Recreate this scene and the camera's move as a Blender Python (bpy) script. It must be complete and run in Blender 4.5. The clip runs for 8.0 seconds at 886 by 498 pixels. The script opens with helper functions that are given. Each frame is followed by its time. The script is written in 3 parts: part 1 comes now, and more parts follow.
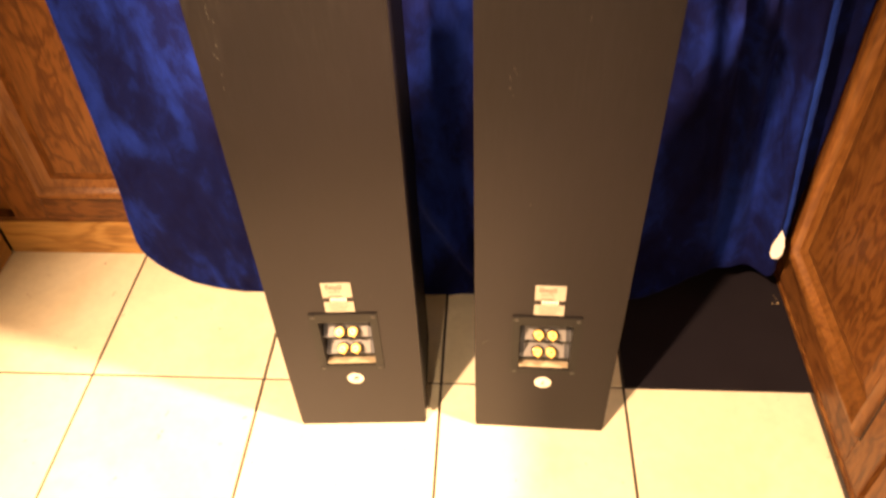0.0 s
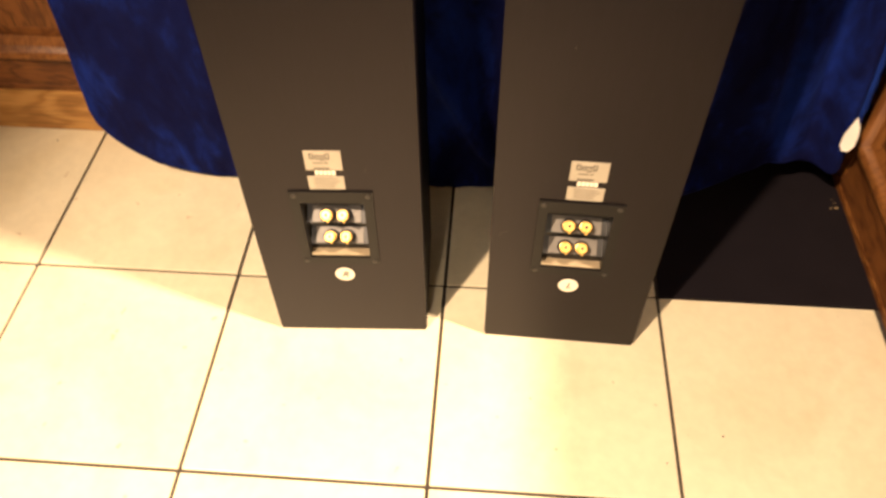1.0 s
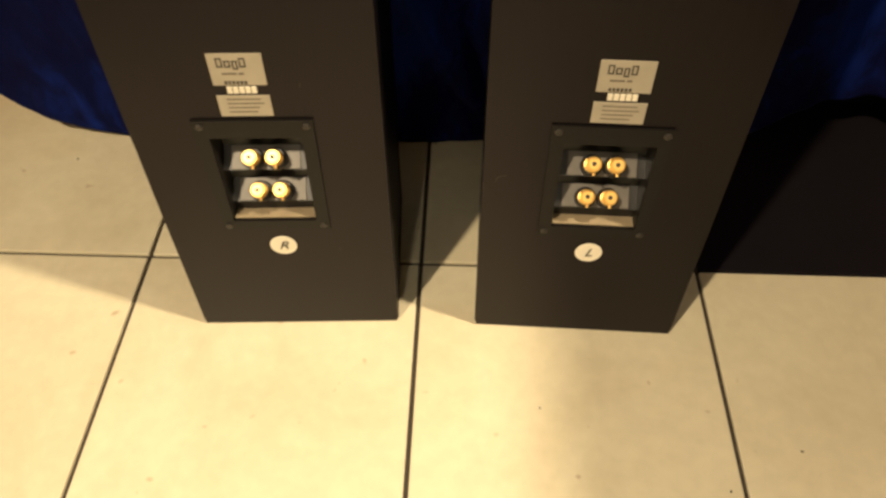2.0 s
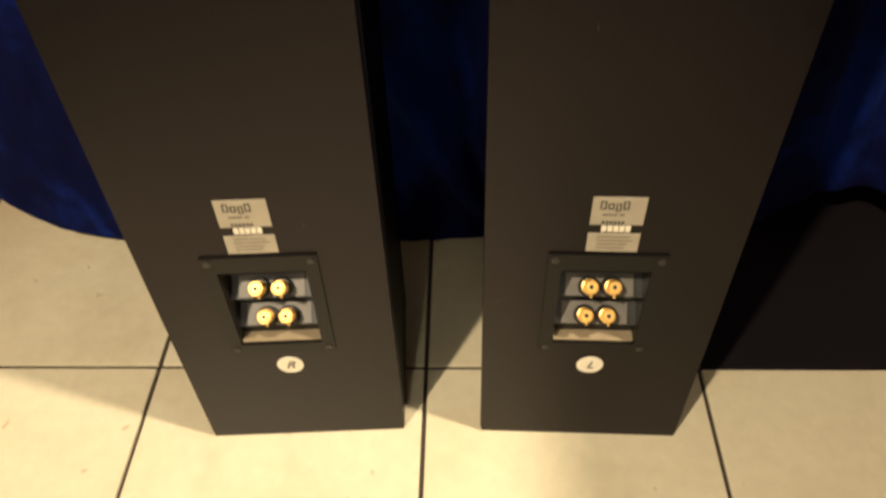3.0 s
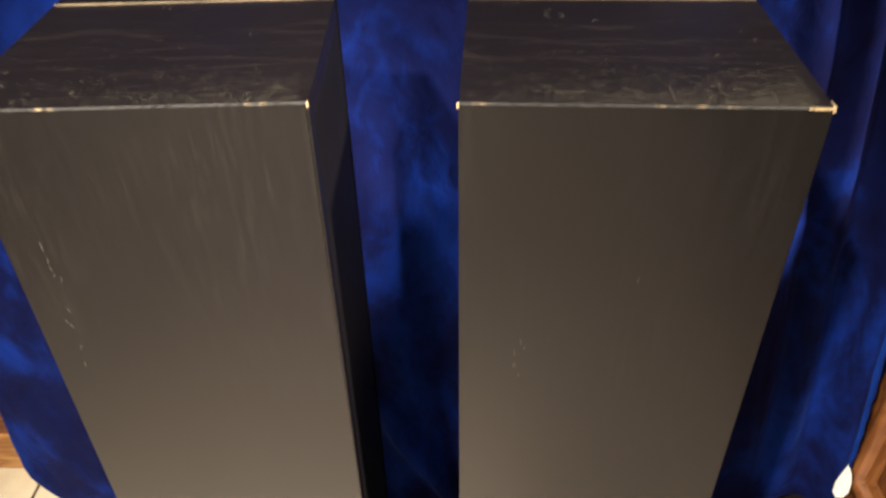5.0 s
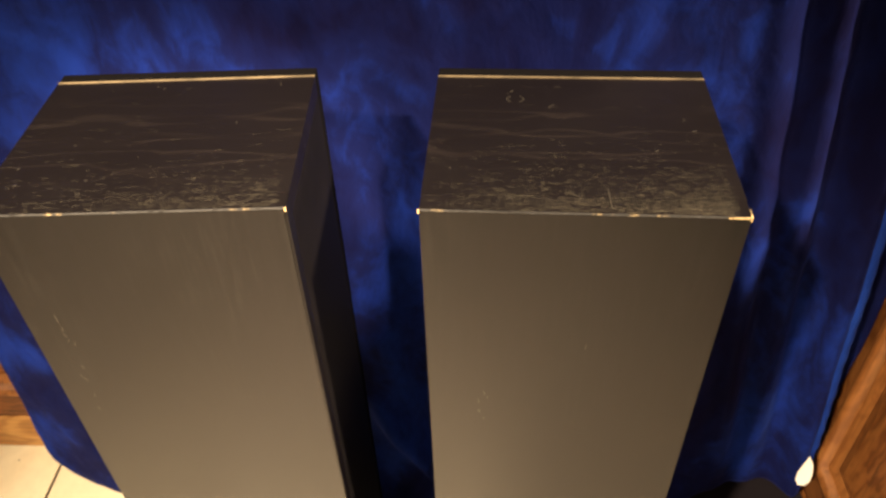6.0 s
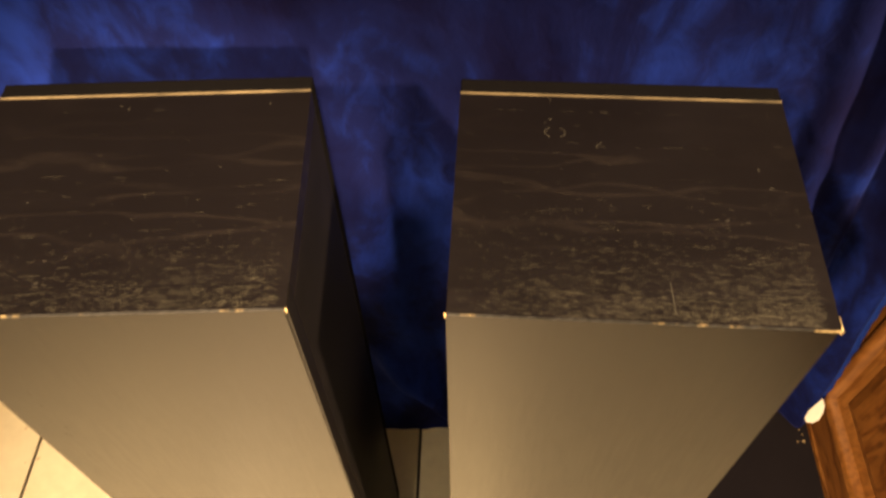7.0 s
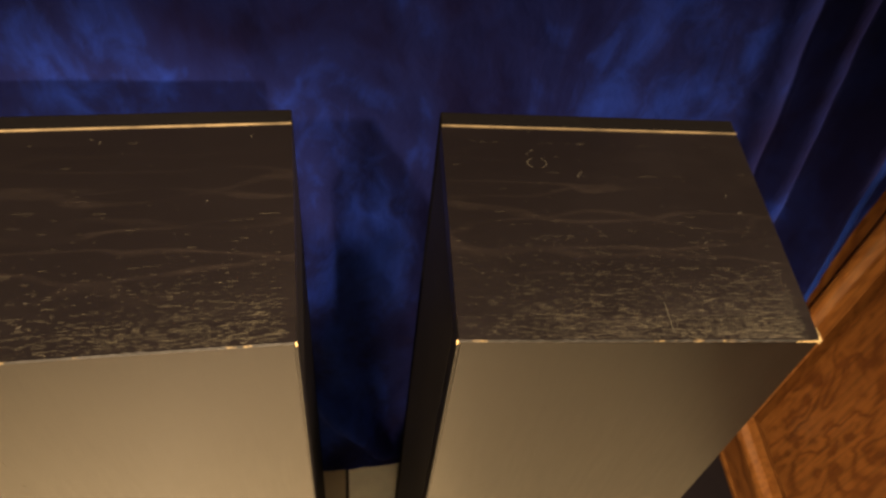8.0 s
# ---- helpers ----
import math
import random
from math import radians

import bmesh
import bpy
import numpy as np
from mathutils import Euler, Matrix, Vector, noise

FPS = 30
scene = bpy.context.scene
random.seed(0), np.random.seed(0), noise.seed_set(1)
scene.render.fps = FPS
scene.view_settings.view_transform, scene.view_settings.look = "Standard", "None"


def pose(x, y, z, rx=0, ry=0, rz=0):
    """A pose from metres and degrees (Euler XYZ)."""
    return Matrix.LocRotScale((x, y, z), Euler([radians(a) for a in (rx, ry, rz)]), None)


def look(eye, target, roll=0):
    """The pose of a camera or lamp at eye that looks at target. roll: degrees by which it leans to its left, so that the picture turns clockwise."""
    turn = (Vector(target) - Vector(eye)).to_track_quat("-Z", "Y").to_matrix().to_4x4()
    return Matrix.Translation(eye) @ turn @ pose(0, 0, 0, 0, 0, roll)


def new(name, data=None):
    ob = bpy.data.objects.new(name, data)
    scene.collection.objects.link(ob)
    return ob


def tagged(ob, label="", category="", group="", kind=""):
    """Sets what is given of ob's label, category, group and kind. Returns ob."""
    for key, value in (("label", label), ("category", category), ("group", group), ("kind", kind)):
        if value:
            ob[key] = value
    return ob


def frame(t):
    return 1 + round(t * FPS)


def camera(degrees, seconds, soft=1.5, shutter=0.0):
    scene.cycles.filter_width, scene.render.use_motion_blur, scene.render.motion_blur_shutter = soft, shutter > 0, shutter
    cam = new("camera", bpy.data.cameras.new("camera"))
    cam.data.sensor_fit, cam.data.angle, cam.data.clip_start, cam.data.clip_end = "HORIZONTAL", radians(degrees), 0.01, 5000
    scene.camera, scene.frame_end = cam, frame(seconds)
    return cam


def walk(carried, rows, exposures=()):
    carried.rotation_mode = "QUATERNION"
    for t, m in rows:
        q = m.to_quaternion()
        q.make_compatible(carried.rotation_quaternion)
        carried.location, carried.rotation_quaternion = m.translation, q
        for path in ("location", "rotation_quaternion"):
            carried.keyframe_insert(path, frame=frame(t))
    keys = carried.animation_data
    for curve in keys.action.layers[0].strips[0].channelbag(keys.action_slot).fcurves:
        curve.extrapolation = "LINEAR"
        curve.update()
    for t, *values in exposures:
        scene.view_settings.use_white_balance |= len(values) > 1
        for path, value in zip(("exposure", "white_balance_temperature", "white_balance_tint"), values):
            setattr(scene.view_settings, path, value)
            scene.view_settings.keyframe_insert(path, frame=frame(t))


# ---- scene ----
cam = camera(59.1, 8.0, soft=2.6, shutter=0.4)
PATH = [
    (0, (0.084, -0.781, 1.09), (-0.043, 0.639, -0.313), -2.8),
    (0.2, (0.073, -0.781, 1.067), (-0.037, 0.619, -0.357), -2.6),
    (0.3, (0.067, -0.781, 1.056), (-0.046, 0.634, -0.353), -2.6),
    (0.4, (0.061, -0.781, 1.044), (-0.077, 0.616, -0.381), -3.4),
    (0.5, (0.055, -0.781, 1.032), (-0.063, 0.608, -0.402), -2.6),
    (0.7, (0.054, -0.744, 0.981), (-0.072, 0.562, -0.529), -2.6),
    (0.8, (0.054, -0.725, 0.955), (-0.059, 0.563, -0.57), -2.4),
    (1, (0.053, -0.688, 0.904), (-0.05, 0.594, -0.627), -0.6),
    (1.2, (0.047, -0.646, 0.826), (-0.072, 0.621, -0.717), -0.3),
    (2.3, (0.044, -0.535, 0.667), (0.014, 0.783, -0.837), 0.0),
    (2.5, (0.051, -0.524, 0.685), (-0.008, 0.808, -0.806), -0.9),
    (3, (0.048, -0.513, 0.73), (-0.017, 0.868, -0.715), -2.1),
    (3.5, (0.045, -0.501, 0.793), (-0.01, 0.967, -0.565), -2.0),
    (4, (0.045, -0.487, 0.862), (-0.009, 1.05, -0.416), -1.9),
    (4.5, (0.059, -0.484, 0.94), (-0.003, 1.105, -0.273), -1.6),
    (4.7, (0.062, -0.476, 0.983), (-0.002, 1.119, -0.221), -1.3),
    (5.8, (0.097, -0.463, 1.118), (0.007, 1.06, -0.175), -1.9),
    (6, (0.101, -0.455, 1.141), (0.003, 1.032, -0.193), -2.1),
    (6.5, (0.086, -0.394, 1.181), (0.011, 0.852, -0.382), -1.4),
    (7, (0.074, -0.287, 1.188), (0.006, 0.866, -0.444), -1.9),
    (7.5, (0.057, -0.267, 1.189), (0.056, 0.892, -0.441), 0.0),
    (8, (0.005, -0.293, 1.187), (0.247, 0.931, -0.376), 8.1),
]
walk(cam, [(t, look(eye, target, roll)) for t, eye, target, roll in PATH],
     exposures=[(0.0, 0.7, 7500, 36), (0.5, 0.54, 7250, 35), (1.0, 0.07, 6350, 26), (2.3, -1.06, 6000, 11), (2.7, -1.03, 5900, 11), (3.0, -0.85, 5700, 12), (3.5, -0.22, 5150, 12), (4.0, 0.35, 4950, 13),
                (4.7, 0.45, 4950, 15), (5.8, 0.66, 5650, 17), (6.5, 0.40, 6950, 19), (7.0, 0.27, 7150, 19), (7.4, 0.22, 7200, 19), (8.0, 0.15, 6800, 19)])

# ---- world and lamps ----
world = bpy.data.worlds.new("world")
world.use_nodes = True
world.node_tree.nodes["Background"].inputs[0].default_value = (1.0, 0.8, 0.6, 1)
world.node_tree.nodes["Background"].inputs[1].default_value = 0.05
scene.world = world


def unseen_spot(eye, target, watts, colour, cone, blend, radius):
    data = bpy.data.lights.new("unseen_lamp", "SPOT")
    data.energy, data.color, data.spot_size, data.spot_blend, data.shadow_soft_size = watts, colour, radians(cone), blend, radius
    ob = new("unseen_lamp", data)
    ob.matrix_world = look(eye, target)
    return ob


WARM = (1.0, 0.77, 0.46)
unseen_spot((-0.75, -1.40, 2.30), (0.02, -0.03, 0.05), 480, WARM, 40, 0.75, 0.04)
unseen_spot((1.45, -0.58, 2.34), (-0.12, -0.16, 0.0), 640, WARM, 40, 0.8, 0.08)
# unseen narrow spot for the round-edged bright patch on the velvet
unseen_spot((0.50, -1.95, 2.10), (-0.20, 0.20, 0.58), 700, WARM, 9.4, 0.40, 0.04)
# added fill: lifts the shaded floor and the reflections in the backs
unseen_spot((-0.20, -2.15, 2.34), (-0.20, -2.10, 0.0), 500, (1.0, 0.83, 0.55), 98, 1.0, 0.06)

# ---- material helpers ----


class Mat:
    """A node material with a few short ways to wire it."""

    def __init__(self, name, rough=0.5, metal=0.0, spec=0.5):
        self.mat = bpy.data.materials.new(name)
        self.mat.use_nodes = True
        self.nodes, self.links = self.mat.node_tree.nodes, self.mat.node_tree.links
        self.bsdf = self.nodes["Principled BSDF"]
        self.bsdf.inputs["Roughness"].default_value = rough
        self.bsdf.inputs["Metallic"].default_value = metal
        self.bsdf.inputs["Specular IOR Level"].default_value = spec
        self.coord = self.nodes.new("ShaderNodeTexCoord")

    def place(self, scale=(1, 1, 1), turn=(0, 0, 0), shift=(0, 0, 0), jitter=False):
        m = self.nodes.new("ShaderNodeMapping")
        m.inputs["Scale"].default_value = scale
        m.inputs["Rotation"].default_value = turn
        m.inputs["Location"].default_value = shift
        self.links.new(self.coord.outputs["Object"], m.inputs["Vector"])
        if jitter:
            info = self.nodes.new("ShaderNodeObjectInfo")
            mul = self.nodes.new("ShaderNodeMath")
            mul.operation = "MULTIPLY"
            mul.inputs[1].default_value = 37.0
            self.links.new(info.outputs["Random"], mul.inputs[0])
            comb = self.nodes.new("ShaderNodeCombineXYZ")
            for i in range(3):
                self.links.new(mul.outputs[0], comb.inputs[i])
            self.links.new(comb.outputs[0], m.inputs["Location"])
        return m.outputs[0]

    def noise(self, vector, scale, detail=4, rough=0.55, distort=0.0):
        n = self.nodes.new("ShaderNodeTexNoise")
        n.inputs["Scale"].default_value = scale
        n.inputs["Detail"].default_value = detail
        n.inputs["Roughness"].default_value = rough
        n.inputs["Distortion"].default_value = distort
        self.links.new(vector, n.inputs["Vector"])
        return n.outputs["Fac"]

    def ramp(self, fac, stops, target=None):
        r = self.nodes.new("ShaderNodeValToRGB")
        e = r.color_ramp.elements
        while len(e) < len(stops):
            e.new(0.5)
        for i, (p, c) in enumerate(stops):
            e[i].position = p
            e[i].color = (*c, 1) if isinstance(c, tuple) else (c, c, c, 1)
        self.links.new(fac, r.inputs[0])
        if target:
            self.links.new(r.outputs[0], self.bsdf.inputs[target])
        return r.outputs[0]

    def mix(self, fac, a, b, target=None, mode="MIX"):
        m = self.nodes.new("ShaderNodeMix")
        m.data_type, m.blend_type = "RGBA", mode
        for sock, v in ((m.inputs[0], fac), (m.inputs[6], a), (m.inputs[7], b)):
            if isinstance(v, (int, float)):
                sock.default_value = v
            elif isinstance(v, tuple):
                sock.default_value = (*v, 1)
            else:
                self.links.new(v, sock)
        if target:
            self.links.new(m.outputs[2], self.bsdf.inputs[target])
        return m.outputs[2]

    def bump(self, height, strength, distance):
        b = self.nodes.new("ShaderNodeBump")
        b.inputs["Strength"].default_value = strength
        b.inputs["Distance"].default_value = distance
        self.links.new(height, b.inputs["Height"])
        if self.bsdf.inputs["Normal"].is_linked:
            self.links.new(self.bsdf.inputs["Normal"].links[0].from_socket, b.inputs["Normal"])
        self.links.new(b.outputs[0], self.bsdf.inputs["Normal"])
        return self


def plain(name, colour, rough=0.5, metal=0.0, spec=0.5, grain=0.15, scale=40.0):
    m = Mat(name, rough, metal, spec)
    n = m.noise(m.place(), scale)
    m.ramp(n, [(0.3, tuple(c * (1 - grain) for c in colour)), (0.7, tuple(min(1, c * (1 + grain)) for c in colour))], "Base Color")
    m.bump(n, 0.05, 0.002)
    return m.mat


def tile_mat():
    m = Mat("glazed_cream_tile", 0.32, spec=0.45)
    v = m.place(jitter=True)
    big, fine, spots = m.noise(v, 5.0, 5, 0.6, 0.6), m.noise(v, 60.0, 4), m.noise(v, 38.0, 2)
    base = m.ramp(big, [(0.25, (0.66, 0.58, 0.40)), (0.55, (0.76, 0.69, 0.50)), (0.8, (0.70, 0.61, 0.41))])
    grain = m.ramp(fine, [(0.3, 0.92), (0.7, 1.0)])
    a = m.mix(1.0, base, grain, mode="MULTIPLY")
    dirt = m.ramp(spots, [(0.71, 0.0), (0.76, 0.6)])
    m.mix(dirt, a, (0.42, 0.30, 0.18), "Base Color")
    m.ramp(big, [(0.2, 0.26), (0.8, 0.42)], "Roughness")
    return m.bump(big, 0.12, 0.004).bump(fine, 0.04, 0.001).mat


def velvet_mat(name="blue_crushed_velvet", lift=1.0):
    m = Mat(name, 0.8, spec=0.06)
    m.bsdf.inputs["Specular Tint"].default_value = (0.12, 0.22, 1.0, 1)
    v = m.place()
    nap = m.noise(m.place((1.0, 1.0, 0.55), (0, 0.5, 0)), 7.0, 5, 0.52, 1.1)
    crush, fine = m.noise(m.place((42, 42, 26)), 1.0, 6, 0.62, 0.5), m.noise(v, 260.0, 2)
    pile = m.mix(0.26, nap, crush)
    # lifted copy: lighter blue, a highlight put into the colour
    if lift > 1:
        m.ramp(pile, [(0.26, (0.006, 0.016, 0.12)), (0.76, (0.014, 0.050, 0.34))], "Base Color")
    else:
        m.ramp(pile, [(0.36, (0.0042, 0.0040, 0.022)), (0.49, (0.0052, 0.0074, 0.048)), (0.64, (0.0082, 0.0225, 0.185))], "Base Color")
    m.bsdf.inputs["Sheen Weight"].default_value = 0.175
    m.bsdf.inputs["Sheen Roughness"].default_value = 0.42
    m.ramp(pile, [(0.36, (0.060, 0.054, 0.23)), (0.50, (0.066, 0.085, 0.40)), (0.66, (0.10, 0.20, 0.86))], "Sheen Tint")
    return m.bump(nap, 0.30, 0.02).bump(crush, 0.25, 0.008).bump(fine, 0.2, 0.0006).mat


def contour(m, vector, rings, drift, axis, detail=2.0, rough=0.45, distort=0.0):
    """Flame figure: level lines of a stretched noise that drifts across the grain."""
    n = m.noise(vector, 1.0, detail, rough, distort)
    sep = m.nodes.new("ShaderNodeSeparateXYZ")
    m.links.new(vector, sep.inputs[0])

    def math_node(op, a, b, c=None):
        k = m.nodes.new("ShaderNodeMath")
        k.operation = op
        for sock, v in zip(k.inputs, (a, b, c)):
            if isinstance(v, (int, float)):
                sock.default_value = v
            elif v is not None:
                m.links.new(v, sock)
        return k.outputs[0]

    side = math_node("MULTIPLY", sep.outputs[axis], drift)
    phase = math_node("MULTIPLY_ADD", n, rings, side)
    return math_node("MULTIPLY_ADD", math_node("SINE", phase, 0.0), 0.5, 0.5)


def wood_mat(name, dark, mid, light, grain=2, rough=0.46, scale=1.0):
    """Varnished wood: flame figure stretched along the local axis `grain`."""
    m = Mat(name, rough, spec=0.38)

    def along(cross, length):
        return tuple((length if a == grain else cross) for a in range(3))

    fig = contour(m, m.place(along(17.0 * scale, 6.5 * scale), jitter=True), 46.0, 0.0, 0, 3.0, 0.55, 0.3)
    pores = m.noise(m.place(along(210, 11), jitter=True), 1.0, 3)
    tone = m.noise(m.place(along(8, 3), jitter=True), 1.0, 4)
    col = m.ramp(fig, [(0.0, dark), (0.38, mid), (1.0, light)])
    por = m.ramp(pores, [(0.35, 0.7), (0.55, 1.0)])
    shade = m.ramp(tone, [(0.25, 0.78), (0.75, 1.1)])
    m.mix(1.0, m.mix(1.0, col, por, mode="MULTIPLY"), shade, "Base Color", "MULTIPLY")
    return m.bump(pores, 0.25, 0.001).bump(fig, 0.05, 0.002).mat


def ash_mat():
    """Black-stained ash veneer, grain along x: pale figure lines in the middle, rubbed pores near the edge at y = 0."""
    m = Mat("black_ash_veneer", 0.36, spec=0.36)
    m.bsdf.inputs["Specular Tint"].default_value = (1.0, 0.86, 0.93, 1)
    ground = (0.0042, 0.0034, 0.0038)
    rise = contour(m, m.place((8.0, 30.0, 30.0), jitter=True), 15.0, 8.5, 1, 1.6, 0.4, 0.15)
    fall = contour(m, m.place((9.5, 30.0, 30.0), shift=(3, 1, 5), jitter=True), 15.0, -8.0, 1, 1.6, 0.4, 0.15)
    lines = m.mix(1.0, m.ramp(rise, [(0.93, 0.0), (1.0, 1.0)]), m.ramp(fall, [(0.93, 0.0), (1.0, 0.8)]), mode="LIGHTEN")
    pores = m.noise(m.place((105, 1500, 1500), jitter=True), 1.0, 1)
    scuff = m.noise(m.place((10, 14, 14), jitter=True), 1.0, 5)
    flecks = m.noise(m.place((160, 520, 520), jitter=True), 1.0, 3, 0.65)
    sep = m.nodes.new("ShaderNodeSeparateXYZ")
    m.links.new(m.coord.outputs["Object"], sep.inputs[0])
    band = m.ramp(sep.outputs[1], [(0.030, 0.12), (0.062, 0.85), (0.110, 0.70), (0.130, 0.12)])
    broken = m.ramp(flecks, [(0.30, 0.35), (0.62, 1.0)])
    faded = m.ramp(m.noise(m.place((13, 34, 34), shift=(7, 2, 1), jitter=True), 1.0, 3), [(0.40, 0.10), (0.60, 1.0)])
    figure = m.mix(1.0, m.mix(1.0, m.mix(1.0, lines, faded, mode="MULTIPLY"), band, mode="MULTIPLY"), broken, mode="MULTIPLY")
    col = m.mix(figure, ground, (0.0125, 0.0098, 0.0090))
    rubbed = m.ramp(sep.outputs[1], [(0.010, 1.0), (0.065, 0.08)])
    worn = m.ramp(scuff, [(0.40, 0.1), (0.62, 0.9)])
    mask = m.mix(1.0, m.mix(1.0, m.ramp(pores, [(0.54, 0.0), (0.66, 0.9)]), worn, mode="MULTIPLY"), rubbed, mode="MULTIPLY")
    m.mix(mask, col, (0.0078, 0.0070, 0.0057), "Base Color")
    m.ramp(scuff, [(0.3, 0.28), (0.7, 0.40)], "Roughness")
    return m.bump(pores, 0.1, 0.0004).mat


def vinyl_mat():
    """Grained vinyl: fine upright streaks, dust in the grain and a painted haze towards the top."""
    m = Mat("dark_grained_vinyl", 0.32, spec=0.27)
    v = m.place(jitter=True)
    m.bsdf.inputs["Specular Tint"].default_value = (1.0, 0.88, 0.95, 1)
    big, fine = m.noise(m.place((6, 6, 2.5), jitter=True), 1.0, 5), m.noise(v, 900.0, 2)
    streak = m.noise(m.place((260, 260, 24), jitter=True), 1.0, 3)
    patch = m.noise(m.place((11, 11, 5), jitter=True), 1.0, 4, 0.6)
    a = m.ramp(big, [(0.3, (0.0018, 0.0013, 0.0017)), (0.7, (0.0029, 0.0021, 0.0027))])
    b = m.ramp(streak, [(0.35, 0.75), (0.65, 1.25)])
    base = m.mix(1.0, a, b, mode="MULTIPLY")
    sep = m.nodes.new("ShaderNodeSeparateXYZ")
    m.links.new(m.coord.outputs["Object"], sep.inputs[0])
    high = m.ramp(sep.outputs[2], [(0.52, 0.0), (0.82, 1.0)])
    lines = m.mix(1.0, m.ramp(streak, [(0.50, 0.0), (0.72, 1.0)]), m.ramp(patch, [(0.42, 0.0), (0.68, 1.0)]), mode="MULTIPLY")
    # dust streaks over an even haze, its brightness painted into the colour
    dust_haze = m.ramp(lines, [(0.0, 0.28), (1.0, 1.0)])
    m.mix(m.mix(1.0, dust_haze, high, mode="MULTIPLY"), base, (0.0110, 0.0108, 0.0086), "Base Color")
    m.mix(0.5, m.ramp(big, [(0.3, 0.28), (0.7, 0.37)]), m.ramp(streak, [(0.3, 0.28), (0.7, 0.38)]), "Roughness")
    return m.bump(fine, 0.2, 0.0003).bump(streak, 0.06, 0.0006).mat


def worn_mat():
    m = Mat("worn_arris", 0.6, spec=0.3)
    n = m.noise(m.place((60, 20, 20), jitter=True), 1.0, 5, 0.7)
    m.ramp(n, [(0.54, (0.010, 0.009, 0.008)), (0.68, (0.22, 0.16, 0.075))], "Base Color")
    return m.mat


def slate_mat():
    m = Mat("black_slate", 0.65, spec=0.12)
    v = m.place()
    big, fine = m.noise(v, 6.0, 5), m.noise(v, 140.0, 3)
    m.ramp(big, [(0.3, (0.0080, 0.0064, 0.0086)), (0.7, (0.0125, 0.0100, 0.0130))], "Base Color")
    return m.bump(fine, 0.15, 0.001).mat


TILE, VELVET, ASH, VINYL, WORN, SLATE = tile_mat(), velvet_mat(), ash_mat(), vinyl_mat(), worn_mat(), slate_mat()
SHEEN_VELVET = velvet_mat("sheen_painted_velvet", 2.0)
GROUT = plain("dark_grout", (0.045, 0.035, 0.026), 0.9)
OAK = wood_mat("varnished_oak", (0.125, 0.041, 0.009), (0.178, 0.064, 0.014), (0.215, 0.081, 0.019))
OAK_RAIL = wood_mat("varnished_oak_rail", (0.095, 0.030, 0.007), (0.150, 0.052, 0.012), (0.185, 0.068, 0.016), 0, 0.48)
PINE = wood_mat("varnished_pine", (0.34, 0.16, 0.040), (0.45, 0.23, 0.062), (0.50, 0.27, 0.080), 0, 0.4, 0.45)
SIDE = plain("black_stained_side", (0.0048, 0.0040, 0.0044), 0.5, spec=0.12, grain=0.25, scale=25)
LIP = plain("lit_tan_plastic", (0.30, 0.24, 0.15), 0.7)
GOLD = plain("gold_plated_brass", (0.90, 0.56, 0.16), 0.36, 1.0, grain=0.04)
BLACK = plain("black_plastic", (0.012, 0.011, 0.010), 0.4)
MATT_BLACK = plain("matt_black_plastic", (0.0045, 0.0036, 0.0036), 0.42, spec=0.25, grain=0.1)
STEEL = plain("blackened_screw", (0.06, 0.055, 0.05), 0.4, 0.7)
FOIL = plain("silver_foil_label", (0.40, 0.36, 0.29), 0.42, 0.25, grain=0.06)
TIER = plain("grey_printed_strip", (0.17, 0.155, 0.135), 0.45, 0.1)
INK = plain("dark_print", (0.05, 0.045, 0.04), 0.6)
FADED = plain("faded_print", (0.15, 0.13, 0.10), 0.6)
PAPER = plain("cream_paper", (0.80, 0.74, 0.60), 0.7, grain=0.05)
RAW = plain("raw_fibreboard", (0.52, 0.37, 0.18), 0.75, grain=0.25, scale=90)
CHIP = plain("bared_fibreboard", (0.34, 0.25, 0.12), 0.75, grain=0.5, scale=400)
RAW_EDGE = plain("rubbed_fibreboard", (0.125, 0.095, 0.054), 0.75, grain=0.55, scale=45)
SCUFF = plain("pale_scuff", (0.038, 0.033, 0.025), 0.6, grain=0.3, scale=300)
PORE = plain("pale_pore", (0.060, 0.053, 0.037), 0.5, grain=0.4, scale=70)
LOOM = plain("black_grille_cloth", (0.004, 0.0036, 0.004), 0.9, spec=0.02, scale=600)
PLASTER = plain("cream_plaster", (0.80, 0.75, 0.66), 0.85, grain=0.04, scale=12)
WHITE = plain("white_plaster", (0.80, 0.78, 0.72), 0.85, grain=0.03, scale=12)
# lighter than the other oak: the bead's highlight is put into the colour
MOULD = wood_mat("varnished_oak_moulding", (0.180, 0.066, 0.016), (0.215, 0.082, 0.020), (0.24, 0.095, 0.024), 2, 0.42)
EDGE_OAK = wood_mat("varnished_oak_plinth", (0.11, 0.036, 0.008), (0.185, 0.070, 0.016), (0.23, 0.092, 0.022), 0, 0.42)
GROOVE_SHADE = plain("painted_groove_shade", (0.018, 0.007, 0.003), 0.8)
TAG = plain("white_tag_card", (0.82, 0.80, 0.74), 0.6, grain=0.04)

# ---- mesh helpers ----


def part(name, bm, material, parent=None, label="", smooth=False):
    me = bpy.data.meshes.new(name)
    bmesh.ops.recalc_face_normals(bm, faces=bm.faces)
    bm.to_mesh(me)
    bm.free()
    for m in material if isinstance(material, (list, tuple)) else (material,):
        me.materials.append(m)
    if smooth:
        for p in me.polygons:
            p.use_smooth = True
    ob = new(name, me)
    if parent:
        ob.parent = parent
    if label:
        tagged(ob, label)
    return ob


